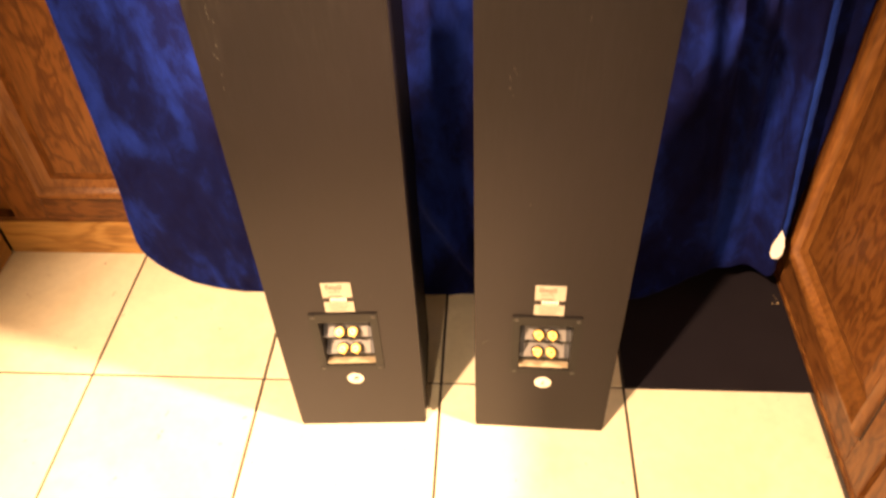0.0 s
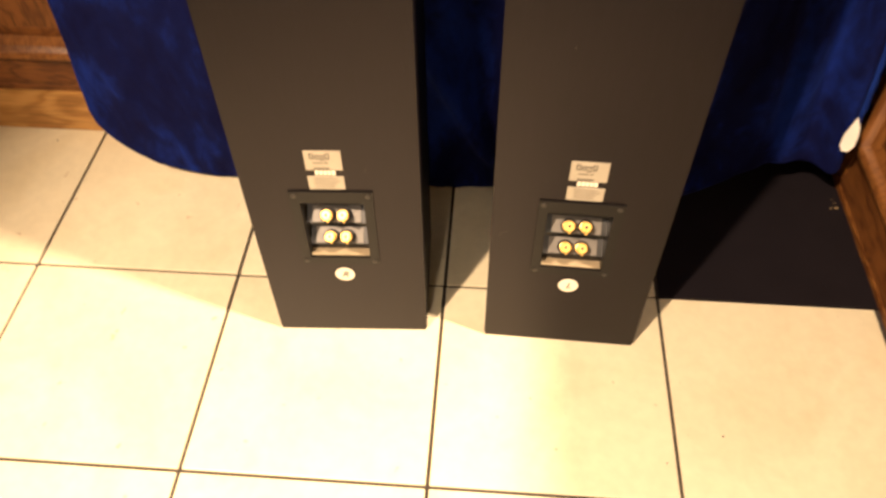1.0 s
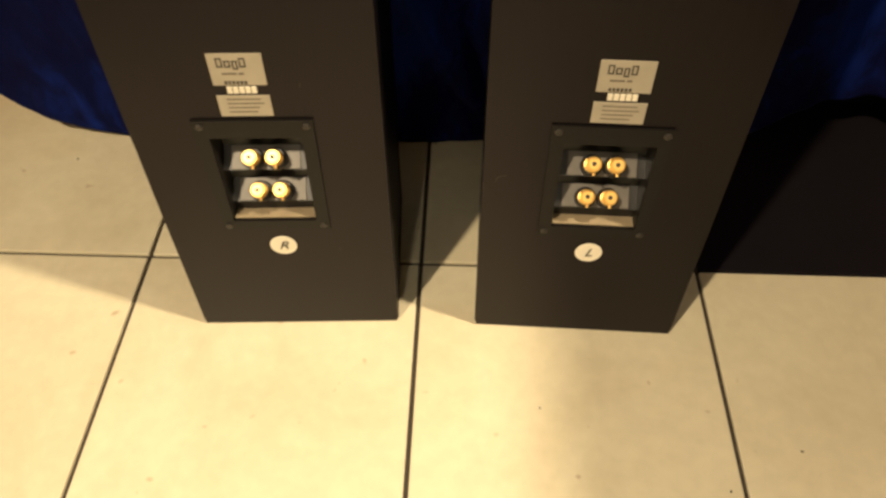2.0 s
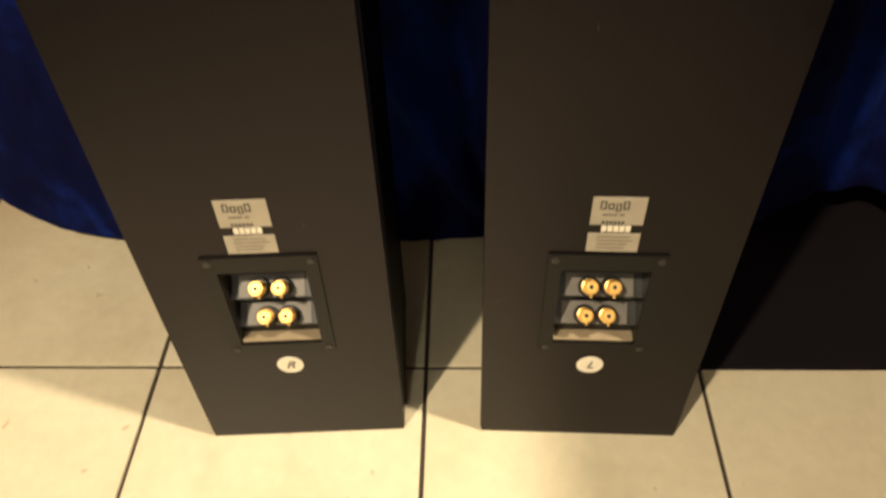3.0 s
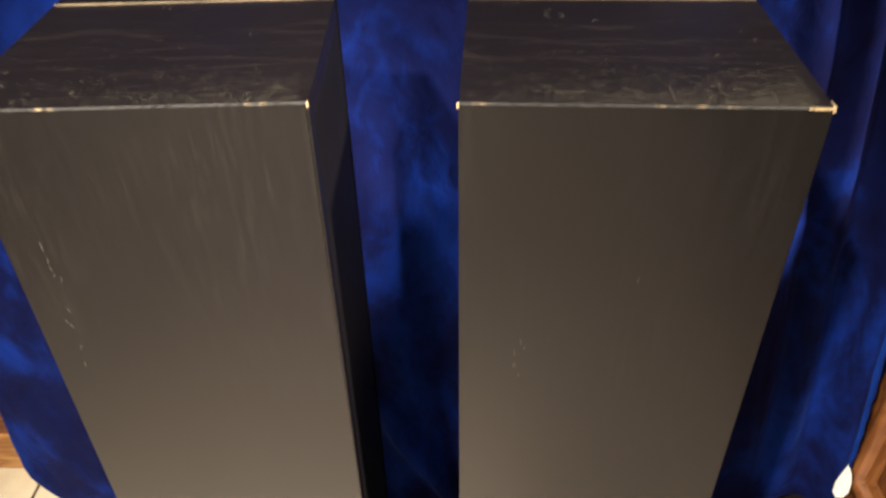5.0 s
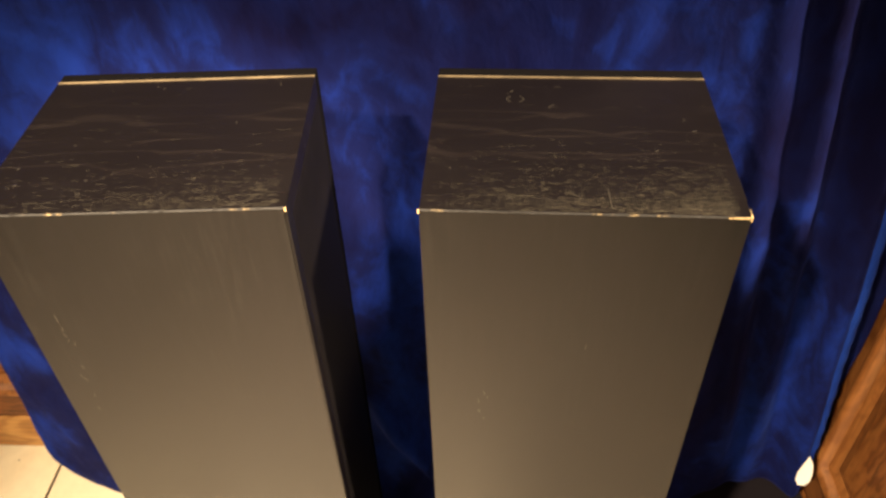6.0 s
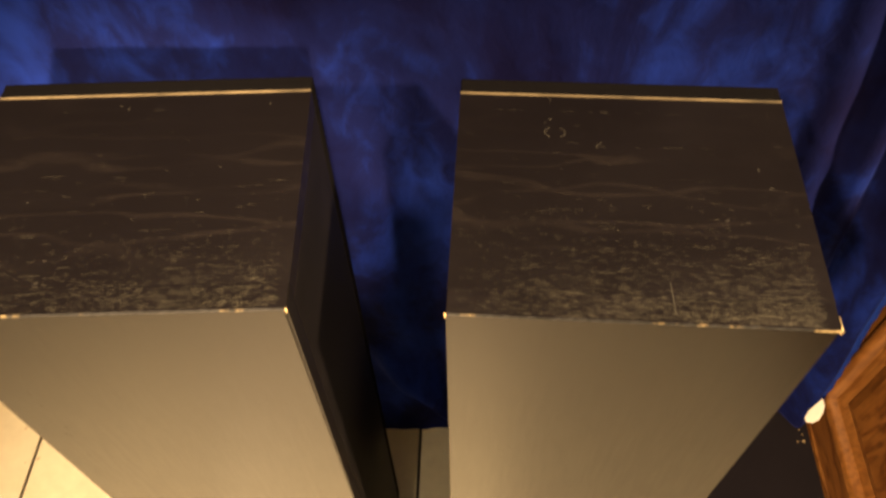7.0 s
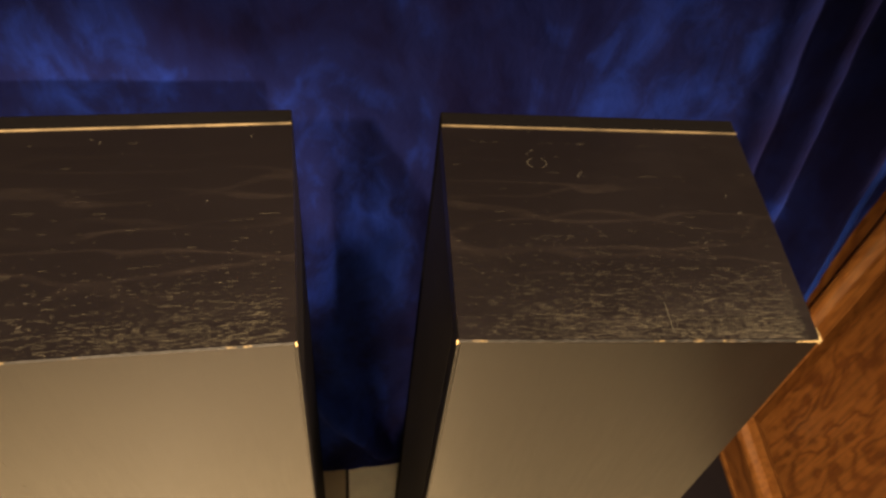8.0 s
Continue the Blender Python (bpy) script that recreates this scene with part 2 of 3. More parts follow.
def box(x0, x1, y0, y1, z0, z1, bevel=0.0, bm=None, segments=2):
    own = bmesh.new()
    bmesh.ops.create_cube(own, size=1)
    for v in own.verts:
        v.co = Vector((x0 + (v.co.x + 0.5) * (x1 - x0), y0 + (v.co.y + 0.5) * (y1 - y0), z0 + (v.co.z + 0.5) * (z1 - z0)))
    if bevel:
        bmesh.ops.bevel(own, geom=own.edges[:], offset=bevel, segments=segments, affect="EDGES", profile=0.5)
    if bm is None:
        return own
    join(bm, own)
    return bm


def join(bm, other, m=None, index=0):
    """Adds another bmesh to bm, moved by m."""
    seen = {}
    for v in other.verts:
        seen[v] = bm.verts.new(m @ v.co if m else v.co)
    for f in other.faces:
        try:
            g = bm.faces.new([seen[v] for v in f.verts])
            g.material_index = max(index, f.material_index)
            g.smooth = f.smooth
        except ValueError:
            pass
    other.free()
    return bm


def lathe(profile, sides=24, bm=None, m=None, index=0):
    """A turned body round z out of (radius, height) pairs."""
    own = bmesh.new()
    rings = [[own.verts.new((r * math.cos(2 * math.pi * i / sides), r * math.sin(2 * math.pi * i / sides), z)) for i in range(sides)] for r, z in profile]
    for a, b in zip(rings, rings[1:]):
        for i in range(sides):
            own.faces.new((a[i], a[(i + 1) % sides], b[(i + 1) % sides], b[i]))
    own.faces.new(rings[-1])
    own.faces.new(rings[0][::-1])
    for f in own.faces:
        f.material_index = index
    if bm is None:
        if m:
            own.transform(m)
        return own
    return join(bm, own, m, index)


def thing(name, m, label, category, group="", kind=""):
    ob = new(name)
    ob.empty_display_size = 0.05
    ob.matrix_world = m
    return tagged(ob, label, category, group, kind)


def sweep(points, profile, closed=False):
    """A moulding: profile pairs (out, up) set square to a flat path in the xz plane, mitred at the corners. out is along -y."""
    bm = bmesh.new()
    rings = []
    n = len(points)
    for i, (x, z) in enumerate(points):
        a = Vector(points[i]) - Vector(points[i - 1]) if i or closed else Vector(points[1]) - Vector(points[0])
        b = Vector(points[(i + 1) % n]) - Vector(points[i]) if i < n - 1 or closed else a
        a, b = a.normalized(), b.normalized()
        na, nb = Vector((-a.y, a.x)), Vector((-b.y, b.x))
        mid = (na + nb).normalized()
        mid /= max(0.35, mid.dot(na))
        rings.append([bm.verts.new((x + mid.x * w, -h, z + mid.y * w)) for w, h in profile])
    pairs = list(zip(rings, rings[1:])) + ([(rings[-1], rings[0])] if closed else [])
    for p, q in pairs:
        for i in range(len(profile) - 1):
            bm.faces.new((p[i], p[i + 1], q[i + 1], q[i]))
    return bm


# ---- the setting ----
P = 0.305
X0, X1, Y0, Y1 = -0.888, 0.612, -3.0, 0.295
floor = part("floor", box(-1.5, 1.8, -3.2, 1.0, -0.12, -0.004), GROUT)
tagged(floor, "cream square floor tiles with dark grout joints", "floor", kind="structure")
slab = part("hearth_slab", box(0.3075, X1 + 0.02, 0.0, 0.60, -0.06, 0.0012, 0.0008), SLATE)
tagged(slab, "matt black slate floor slab let into the tiles", "floor slab", kind="structure")
ceiling = part("ceiling", box(-1.6, 1.9, -3.3, 1.1, 2.4, 2.5), WHITE)
tagged(ceiling, "plain white plaster ceiling", "ceiling", kind="structure")
for name, b in (("wall_north", (-1.6, 1.9, 0.9, 1.0)), ("wall_south", (-1.6, 1.9, -3.3, -3.2)), ("wall_west", (-1.6, -1.5, -3.2, 0.9)), ("wall_east", (1.8, 1.9, -3.2, 0.9))):
    tagged(part(name, box(*b, -0.1, 2.4), PLASTER), "plain cream plastered wall", "wall", kind="structure")


# ---- oak cabinets ----
def arch(x0, x1, z0, z1, rise, n=10):
    """A panel outline with a low arched top, counter-clockwise from the lower left."""
    pts = [(x0, z0), (x1, z0), (x1, z1)]
    for i in range(1, n):
        s = i / n
        pts.append((x1 + (x0 - x1) * s, z1 + rise * math.sin(math.pi * s)))
    return pts + [(x0, z1)]


def plate(points, y, depth):
    bm = bmesh.new()
    a = [bm.verts.new((x, y, z)) for x, z in points]
    b = [bm.verts.new((x, y + depth, z)) for x, z in points]
    bm.faces.new(a)
    bm.faces.new(b[::-1])
    for i in range(len(a)):
        j = (i + 1) % len(a)
        bm.faces.new((a[i], b[i], b[j], a[j]))
    return bm


def panel_door(parent, x0, x1, z0, z1, stile=0.06, rail=0.065, arched=0.05, thick=0.022, rails=OAK_RAIL):
    """A framed door in the plane y = 0 that faces -y: stiles, rails, a raised field and a round moulding about it."""
    door = part("door", box(x0 + stile * 0.5, x1 - stile * 0.5, thick * 0.55, thick, z0 + 0.01, z1 - 0.01), OAK, parent)
    part("stile", box(x0, x0 + stile, 0, thick, z0, z1, 0.0025), OAK, door)
    part("stile", box(x1 - stile, x1, 0, thick, z0, z1, 0.0025), OAK, door)
    part("rail", box(x0 + stile, x1 - stile, 0.0005, thick, z0, z0 + rail, 0.0025), rails, door)
    part("rail", box(x0 + stile, x1 - stile, 0.0005, thick, z1 - rail - arched, z1, 0.0025), rails, door)
    out = arch(x0 + stile, x1 - stile, z0 + rail, z1 - rail - arched * 2, arched)
    prof = [(-0.002, -0.012), (-0.002, 0.000), (0.001, 0.008), (0.006, 0.0125), (0.012, 0.0125), (0.017, 0.006), (0.019, -0.003), (0.023, -0.004), (0.027, -0.006), (0.034, -0.0105)]
    part("moulding", sweep(out, prof, True), MOULD, door, smooth=True)
    # a dark strip just outside the moulding paints the shade there
    part("shade_strip", sweep(arch(x0 + stile - 0.0035, x1 - stile + 0.0035, z0 + rail - 0.0035, z1 - rail - arched * 2 + 0.0035, arched), [(-0.0035, -0.0004), (-0.0010, 0.0006), (0.0034, 0.0006)], True), GROOVE_SHADE, door, "dark strip round the moulding, painting the shade of its groove")
    g = 0.055
    field = arch(x0 + stile + g, x1 - stile - g, z0 + rail + g, z1 - rail - arched * 2 - g * 0.6, arched * 0.8)
    part("field", plate(field, 0.004, 0.012), OAK, door)
    part("field_bevel", sweep(field, [(0.0, -0.004), (-0.004, -0.005), (-0.024, -0.0115)], True), OAK, door)
    return door


def cabinet(m, width, depth, doors, plinth, label, group="oak base units", top=0.88, rails=OAK_RAIL, plinth_mat=PINE, stile=0.06, rail=0.065, plinth_label=""):
    """A base unit whose front lies in its own plane y = 0 and faces -y."""
    cab = thing("base_cabinet", m, label, "cabinet", group)
    part("body", box(0, width, 0.024, depth, plinth * 0.2 + 0.0005, top), OAK, cab)
    part("plinth", box(0, width, 0.001, 0.022, 0.0005, plinth, 0.002), plinth_mat, cab, plinth_label)
    part("bottom_rail", box(0, width, 0.003, 0.0235, plinth + 0.001, plinth + 0.012), rails, cab)
    for a, b in doors:
        panel_door(cab, a, b, plinth + 0.012, top - 0.02, stile=stile, rail=rail, rails=rails)
    return cab


BACK = 0.295
cabinet(pose(X0, BACK, 0), 0.74, 0.58, [(0.045, 0.735)], 0.084, "tall varnished oak cabinet with arched panel door beside the blue cloth", top=1.88, stile=0.068, rail=0.056, plinth_label="honey-coloured pine plinth board")
# plinth in slate black, put in to keep the gap under the hem dark
cabinet(pose(X0 + 0.742, BACK, 0), 0.758, 0.58, [(0.005, 0.753)], 0.084, "tall varnished oak cabinet hidden behind the blue velvet cloth", top=1.88, plinth_mat=SLATE)
cabinet(pose(X1, BACK - 0.002, 0, rz=-90), 0.497, 0.60, [(0.004, 0.492)], 0.012, "varnished oak base cabinet with raised panel door beside the slab", plinth_mat=EDGE_OAK, stile=0.056, rail=0.071)
cabinet(pose(X1, BACK - 0.501, 0, rz=-90), 0.42, 0.60, [(0.004, 0.416)], 0.012, "varnished oak base cabinet with raised panel door further along", plinth_mat=EDGE_OAK, stile=0.056, rail=0.071)
cabinet(pose(X0, BACK - 1.20, 0, rz=90), 1.198, 0.60, [(0.02, 0.58), (0.59, 1.15)], 0.084, "varnished oak base cabinets in the return run, in shade", top=0.70)


# ---- velvet cloth ----
def smooth(a, b, x):
    s = min(1.0, max(0.0, (x - a) / (b - a)))
    return s * s * (3 - 2 * s)


def cloth():
    nx, nz = 330, 420
    xl, xr, top, back = -0.562, 0.606, 1.888, 0.30
    flat = top - 0.02
    bm = bmesh.new()
    grid = []
    for j in range(nz + 1):
        s = j / nz
        row = []
        for i in range(nx + 1):
            u = i / nx
            x = xl + (xr - xl) * u
            corner = 0.0
            if x < xl + 0.22:
                e = 1 - (x - xl) / 0.22
                corner = 0.12 * (1 - math.sqrt(max(0, 1 - e * e)))
            lift = 0.070 * smooth(0.33, 0.485, x) + 0.014 * smooth(0.50, 0.57, x)
            hem = 0.004 + corner + lift
            z = hem + (flat - hem) * min(1.0, s / 0.92)
            over = max(0.0, (s - 0.92) / 0.08)
            q = Vector((x, 0.0, z))
            fall = smooth(0.9, 0.2, z)
            y = 0.222 - 0.018 * fall * smooth(0.50, 0.40, x) - 0.004 * fall * smooth(-0.56, -0.3, x)
            y += 0.006 * smooth(-0.47, -0.56, x)
            x += 0.011 * smooth(0.12, 0.30, z) * smooth(-0.50, -0.56, x)
            y += 0.016 * noise.noise(Vector((x * 5.0, z * 1.1, 3.1)))
            y += 0.005 * noise.noise(Vector((x * 11.0 + z * 3, z * 4.0, 7.7)))
            y += 0.0025 * noise.noise(Vector((x * 38.0, z * 22.0, 1.3)))
            # a slanting crease low down between the two loudspeakers
            c = x - (-0.014 + 0.46 * (0.233 - z))
            y -= 0.030 * math.exp(-(c / 0.019) ** 2) * smooth(0.32, 0.22, z) * smooth(0.02, 0.10, z)
            # a soft vertical ridge
            r = x + 0.030 - 0.02 * math.sin(z * 7)
            y -= 0.012 * math.exp(-(r / 0.028) ** 2) * smooth(0.05, 0.3, z)
            # added unseen bulge behind the loudspeaker: keeps lamp light off the floor by the hem
            y -= 0.085 * math.exp(-((x - 0.215) / 0.045) ** 2) * smooth(0.55, 0.25, z)
            # gathered folds beside the right-hand cabinet
            f = x - (0.584 - 0.095 * z)
            near = smooth(-0.16, -0.01, f)
            y -= 0.018 * near * (1 - smooth(0.0, 0.012, f))
            y += (0.004 + 0.009 * smooth(0.05, 0.25, z)) * math.sin(f * 112 + 1.5 * z) * smooth(-0.17, -0.10, f) * (1 - smooth(-0.02, 0.0, f))
            y += 0.040 * smooth(-0.004, 0.018, f)
            y -= 0.014 * math.exp(-((f + 0.014) / 0.013) ** 2)
            y += 0.016 * math.exp(-((f + 0.062) / 0.026) ** 2)
            y = min(y, 0.276)
            if over > 0:
                y, z = 0.222 + (y - 0.222) * (1 - over) + over * (back + 0.12), top + 0.004 * math.sin(over * 3.1) - 0.006
                y = max(y, 0.2)
            row.append(bm.verts.new((x, y, z)))
        grid.append(row)
    for j in range(nz):
        for i in range(nx):
            bm.faces.new((grid[j][i], grid[j][i + 1], grid[j + 1][i + 1], grid[j + 1][i]))
    # a roll along the gathered edge, lighter blue to paint its highlight
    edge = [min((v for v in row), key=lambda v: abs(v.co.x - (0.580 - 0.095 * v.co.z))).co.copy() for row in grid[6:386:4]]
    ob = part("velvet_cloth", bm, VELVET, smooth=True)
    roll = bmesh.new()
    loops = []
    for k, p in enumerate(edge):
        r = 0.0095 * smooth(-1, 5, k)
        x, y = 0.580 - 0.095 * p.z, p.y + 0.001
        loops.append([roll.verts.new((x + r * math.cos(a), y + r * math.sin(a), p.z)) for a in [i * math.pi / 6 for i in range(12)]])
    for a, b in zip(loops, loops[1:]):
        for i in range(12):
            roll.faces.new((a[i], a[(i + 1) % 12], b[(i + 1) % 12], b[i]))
    part("edge_highlight", roll, SHEEN_VELVET, ob, "lighter blue roll along the velvet's fold edge, sheen painted into its colour", smooth=True)
    sol = ob.modifiers.new("thickness", "SOLIDIFY")
    sol.thickness, sol.offset = 0.004, 0.0
    return tagged(ob, "royal blue crushed velvet cloth hung over the oak cabinets", "cloth")


cloth()


def cloth_tag():
    bm = bmesh.new()
    outline = [(0.0, 0.030), (0.006, 0.018), (0.0085, 0.004), (0.008, -0.010), (0.003, -0.018), (-0.005, -0.018), (-0.0095, -0.010), (-0.009, 0.004), (-0.005, 0.016)]
    a = [bm.verts.new((x, -0.0006 - 3 * x * x, z)) for x, z in outline]
    b = [bm.verts.new((x, 0.0006 - 3 * x * x, z)) for x, z in outline]
    bm.faces.new(a)
    bm.faces.new(b[::-1])
    for i in range(len(a)):
        j = (i + 1) % len(a)
        bm.faces.new((a[i], b[i], b[j], a[j]))
    ob = part("cloth_tag", bm, TAG)
    ob.matrix_world = pose(0.5530, 0.165, 0.168, -14, 0, -6) @ Matrix.Scale(1.10, 4)
    return tagged(ob, "small white leaf-shaped tag pinned to the blue cloth", "tag")


cloth_tag()

# ---- loudspeakers ----
W, D, H = 0.2018, 0.163, 0.8375
CUP = (-0.0380, 0.0352, 0.1595, 0.2565)


def letter(text, parent, x, z, size):
    data = bpy.data.curves.new("letter", "FONT")
    data.body, data.size, data.align_x, data.align_y, data.shear = text, size, "CENTER", "CENTER", 0.35
    data.extrude = 0.00012
    tmp = bpy.data.objects.new("letter", data)
    scene.collection.objects.link(tmp)
    me = bpy.data.meshes.new_from_object(tmp)
    bpy.data.objects.remove(tmp)
    me.transform(Matrix.Translation((x, -0.0009, z)) @ Matrix.Rotation(radians(90), 4, "X"))
    me.materials.clear()
    me.materials.append(INK)
    ob = new("letter", me)
    ob.parent = parent
    return ob


def ring(xs, zs, y0, y1):
    """A board between y0 and y1 with a rectangular opening, as one closed mesh."""
    bm = bmesh.new()
    g = [[[bm.verts.new((x, y, z)) for x in xs] for z in zs] for y in (y0, y1)]
    for s, vs in enumerate(g):
        for j in range(3):
            for i in range(3):
                if (i, j) != (1, 1):
                    bm.faces.new((vs[j][i], vs[j][i + 1], vs[j + 1][i + 1], vs[j + 1][i]))
    def wall(cells):
        for (j, i), (q, p) in zip(cells, cells[1:] + cells[:1]):
            bm.faces.new((g[0][j][i], g[0][q][p], g[1][q][p], g[1][j][i]))
    wall([(0, 0), (0, 1), (0, 2), (0, 3), (1, 3), (2, 3), (3, 3), (3, 2), (3, 1), (3, 0), (2, 0), (1, 0)])
    wall([(1, 1), (1, 2), (2, 2), (2, 1)])
    return bm


def back_panel(speaker):
    """The rear board, with an opening cut for the terminal cup."""
    x0, x1, z0, z1 = CUP
    bm = ring([-W / 2, x0, x1, W / 2], [0.0015, z0, z1, H - 0.0012], 0.0, 0.016)
    outer = [e for e in bm.edges if abs(e.verts[0].co.y - e.verts[1].co.y) < 1e-6 and e.verts[0].co.y < 0.001 and all(abs(abs(v.co.x) - W / 2) < 1e-5 for v in e.verts)]
    bmesh.ops.bevel(bm, geom=outer, offset=0.0015, segments=2, affect="EDGES")
    foot = [e for e in bm.edges if all(abs(v.co.z - 0.0015) < 1e-5 and abs(abs(v.co.x) - W / 2) < 0.002 for v in e.verts) and abs(e.verts[0].co.y - e.verts[1].co.y) > 0.01]
    bmesh.ops.bevel(bm, geom=foot, offset=0.005, segments=2, affect="EDGES")
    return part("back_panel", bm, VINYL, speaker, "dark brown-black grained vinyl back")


def binding_post():
    """Gold-plated post along +z with a dark socket in its end."""
    bm = lathe([(0.0092, 0.0), (0.0092, 0.006), (0.0080, 0.0068)], 20)
    for f in bm.faces:
        f.material_index = 1
    knurl = []
    for i, z in enumerate((0.0066, 0.0072, 0.0120, 0.0123, 0.0190, 0.0200)):
        knurl.append(((0.0058, 0.0066, 0.0068, 0.0058, 0.0066, 0.0058)[i], z))
    lathe(knurl, 24, bm, None, 0)
    lathe([(0.0050, 0.0198), (0.0050, 0.0206), (0.0044, 0.0210)], 16, bm, None, 0)
    lathe([(0.0020, 0.0206), (0.0020, 0.0213)], 12, bm, None, 1)
    lathe([(0.0013, -0.001), (0.0013, 0.0030)], 8, bm, Matrix.Translation((0.001, -0.0060, 0.0125)) @ Matrix.Rotation(radians(90), 4, "X"), 0)
    return bm


def terminal_cup(speaker):
    x0, x1, z0, z1 = CUP
    cx = (x0 + x1) / 2
    # the collar: a bevelled plate round the opening, and the stepped well behind it
    hw, t, b = 0.0478, 0.2745, 0.1475
    bm = ring([cx - hw, x0, x1, cx + hw], [b, z0, z1, t], -0.0022, 0.0)
    cup = part("terminal_cup", bm, MATT_BLACK, speaker, "recessed black plastic terminal cup")
    well = [(0.0, z1), (0.026, z1), (0.0235, 0.2275), (0.0075, 0.2130), (0.0250, 0.2100), (0.0235, 0.1895), (0.0075, 0.1750), (0.0120, 0.1720), (0.0120, z0 + 0.001), (0.0, z0)]
    bm = bmesh.new()
    left = [bm.verts.new((x0 + 0.0003, y, z)) for y, z in well]
    right = [bm.verts.new((x1 - 0.0003, y, z)) for y, z in well]
    for i in range(len(well) - 1):
        bm.faces.new((left[i], left[i + 1], right[i + 1], right[i]))
    bm.faces.new(left)
    bm.faces.new(right[::-1])
    part("well", bm, BLACK, cup)
    # cup floor in tan: the light it catches is put into its colour
    part("lip", box(x0 + 0.001, x1 - 0.001, 0.0005, 0.0118, z0 + 0.0012, z0 + 0.0022), LIP, cup, "floor of the cup, painted tan for the light it catches")
    post = binding_post()
    me = bpy.data.meshes.new("binding_post")
    bmesh.ops.recalc_face_normals(post, faces=post.faces)
    post.to_mesh(me)
    post.free()
    me.materials.append(GOLD)
    me.materials.append(BLACK)
    for (ya, za), (yb, zb) in (((0.0235, 0.2275), (0.0075, 0.2130)), ((0.0235, 0.1895), (0.0075, 0.1750))):
        lean = math.degrees(math.atan2(ya - yb, za - zb))
        m = pose(cx, (ya + yb) / 2, (za + zb) / 2) @ pose(0, 0, 0, 90 - lean)
        strip = part("printed_strip", box(-0.0290, 0.0290, -0.0102, 0.0102, 0.0003, 0.0011, 0.0003), TIER, cup)
        strip.matrix_local = m
        for dx in (-0.0096, 0.0096):
            ob = new("binding_post", me)
            ob.parent = cup
            ob.matrix_local = m @ pose(dx, -0.002, 0.0011)
    for sx in (cx - 0.0422, cx + 0.0422):
        for sz in (0.2685, 0.1535):
            s = part("screw", lathe([(0.0033, 0.0), (0.0033, 0.0006), (0.0022, 0.0014), (0.0009, 0.0014), (0.0006, 0.0007)], 14), STEEL, cup, smooth=False)
            s.matrix_local = pose(sx, -0.0022, sz, 90)
    return cup


def rating_label(speaker, cx):
    half_w = 0.0202
    lab = part("rating_label", box(cx - half_w, cx + half_w, -0.0006, 0, 0.3075, 0.3360, 0.0002), FOIL, speaker, "silver foil rating label with dark printing")
    # the maker's mark: plain strokes, one tall, three round, one tall
    for x, w, z0, z1 in ((-0.0118, 0.0046, 0.3240, 0.3322), (-0.0060, 0.0046, 0.3240, 0.3298), (-0.0004, 0.0040, 0.3220, 0.3298), (0.0052, 0.0046, 0.3240, 0.3322)):
        stroke = ring([cx + x - w / 2, cx + x - w / 2 + 0.0011, cx + x + w / 2 - 0.0011, cx + x + w / 2], [z0, z0 + 0.0011, z1 - 0.0011, z1], -0.0009, -0.0006)
        part("print_bar", stroke, INK, lab)
    part("print_bar", box(cx - 0.0115, cx - 0.0005, -0.0009, -0.0006, 0.3175, 0.3192), FADED, lab)
    part("print_bar", box(cx + 0.0010, cx + 0.0048, -0.0009, -0.0006, 0.3175, 0.3192), FADED, lab)
    for i in range(6):
        x = cx - 0.0102 + i * 0.0030
        part("print_bar", box(x - 0.0010, x + 0.0010, -0.0009, -0.0006, 0.3088, 0.3116), INK, lab)
    for i in range(5):
        x = cx - 0.0088 + i * 0.0046
        part("model_bar", box(x - 0.0019, x + 0.0019, -0.0008, 0, 0.3002, 0.3062), PAPER, lab)
    low = part("rating_label", box(cx - half_w, cx + half_w, -0.0006, 0, 0.2780, 0.2982, 0.0002), FOIL, speaker, "lower silver foil label with fine print")
    for i in range(4):
        part("print_bar", box(cx - 0.013, cx + (0.013, 0.015, 0.011, 0.009)[i], -0.0008, -0.0006, 0.2940 - i * 0.0040, 0.2951 - i * 0.0040), FADED, low)


def scuffs(speaker, marks):
    """Pale scratches: (x, z, length, degrees from upright) on the back."""
    for x, z, length, lean in marks:
        s = part("scuff", box(-0.00028, 0.00028, -0.00015, 0.0, -length / 2, length / 2), SCUFF, speaker)
        s.matrix_local = pose(x, -0.0001, z, 0, lean, 0)


def top_marks(speaker, marks):
    for x, y, length, turn in marks:
        s = part("scuff", box(-length / 2, length / 2, -0.0002, 0.0002, 0.0, 0.0002), SCUFF, speaker)
        s.matrix_local = pose(x, y, H + 0.0001, 0, 0, turn)


def open_grain(speaker, seed, many):
    """Short pale pores along the grain, closest together near the rubbed edge."""
    rnd = random.Random(seed)
    bm = bmesh.new()
    for k in range(many):
        y = min(0.150, 0.002 + rnd.expovariate(1 / (0.018 if k % 12 else 0.055)))
        x = -W / 2 + 0.003 + (W - 0.010) * rnd.random() ** (0.6 if y < 0.05 else 1.0)
        half_l, half_w = 0.0005 + rnd.expovariate(1 / 0.0010), rnd.uniform(0.00003, 0.00008)
        x1, x2 = max(-W / 2 + 0.001, x - half_l), min(W / 2 - 0.001, x + half_l)
        v = [bm.verts.new(c) for c in ((x1, y - half_w, H + 0.00008), (x2, y - half_w, H + 0.00008), (x2, y + half_w, H + 0.00008), (x1, y + half_w, H + 0.00008))]
        bm.faces.new(v)
    return tagged(part("open_grain", bm, PORE, speaker), "pale open pores rubbed into the veneer", kind="stuff")


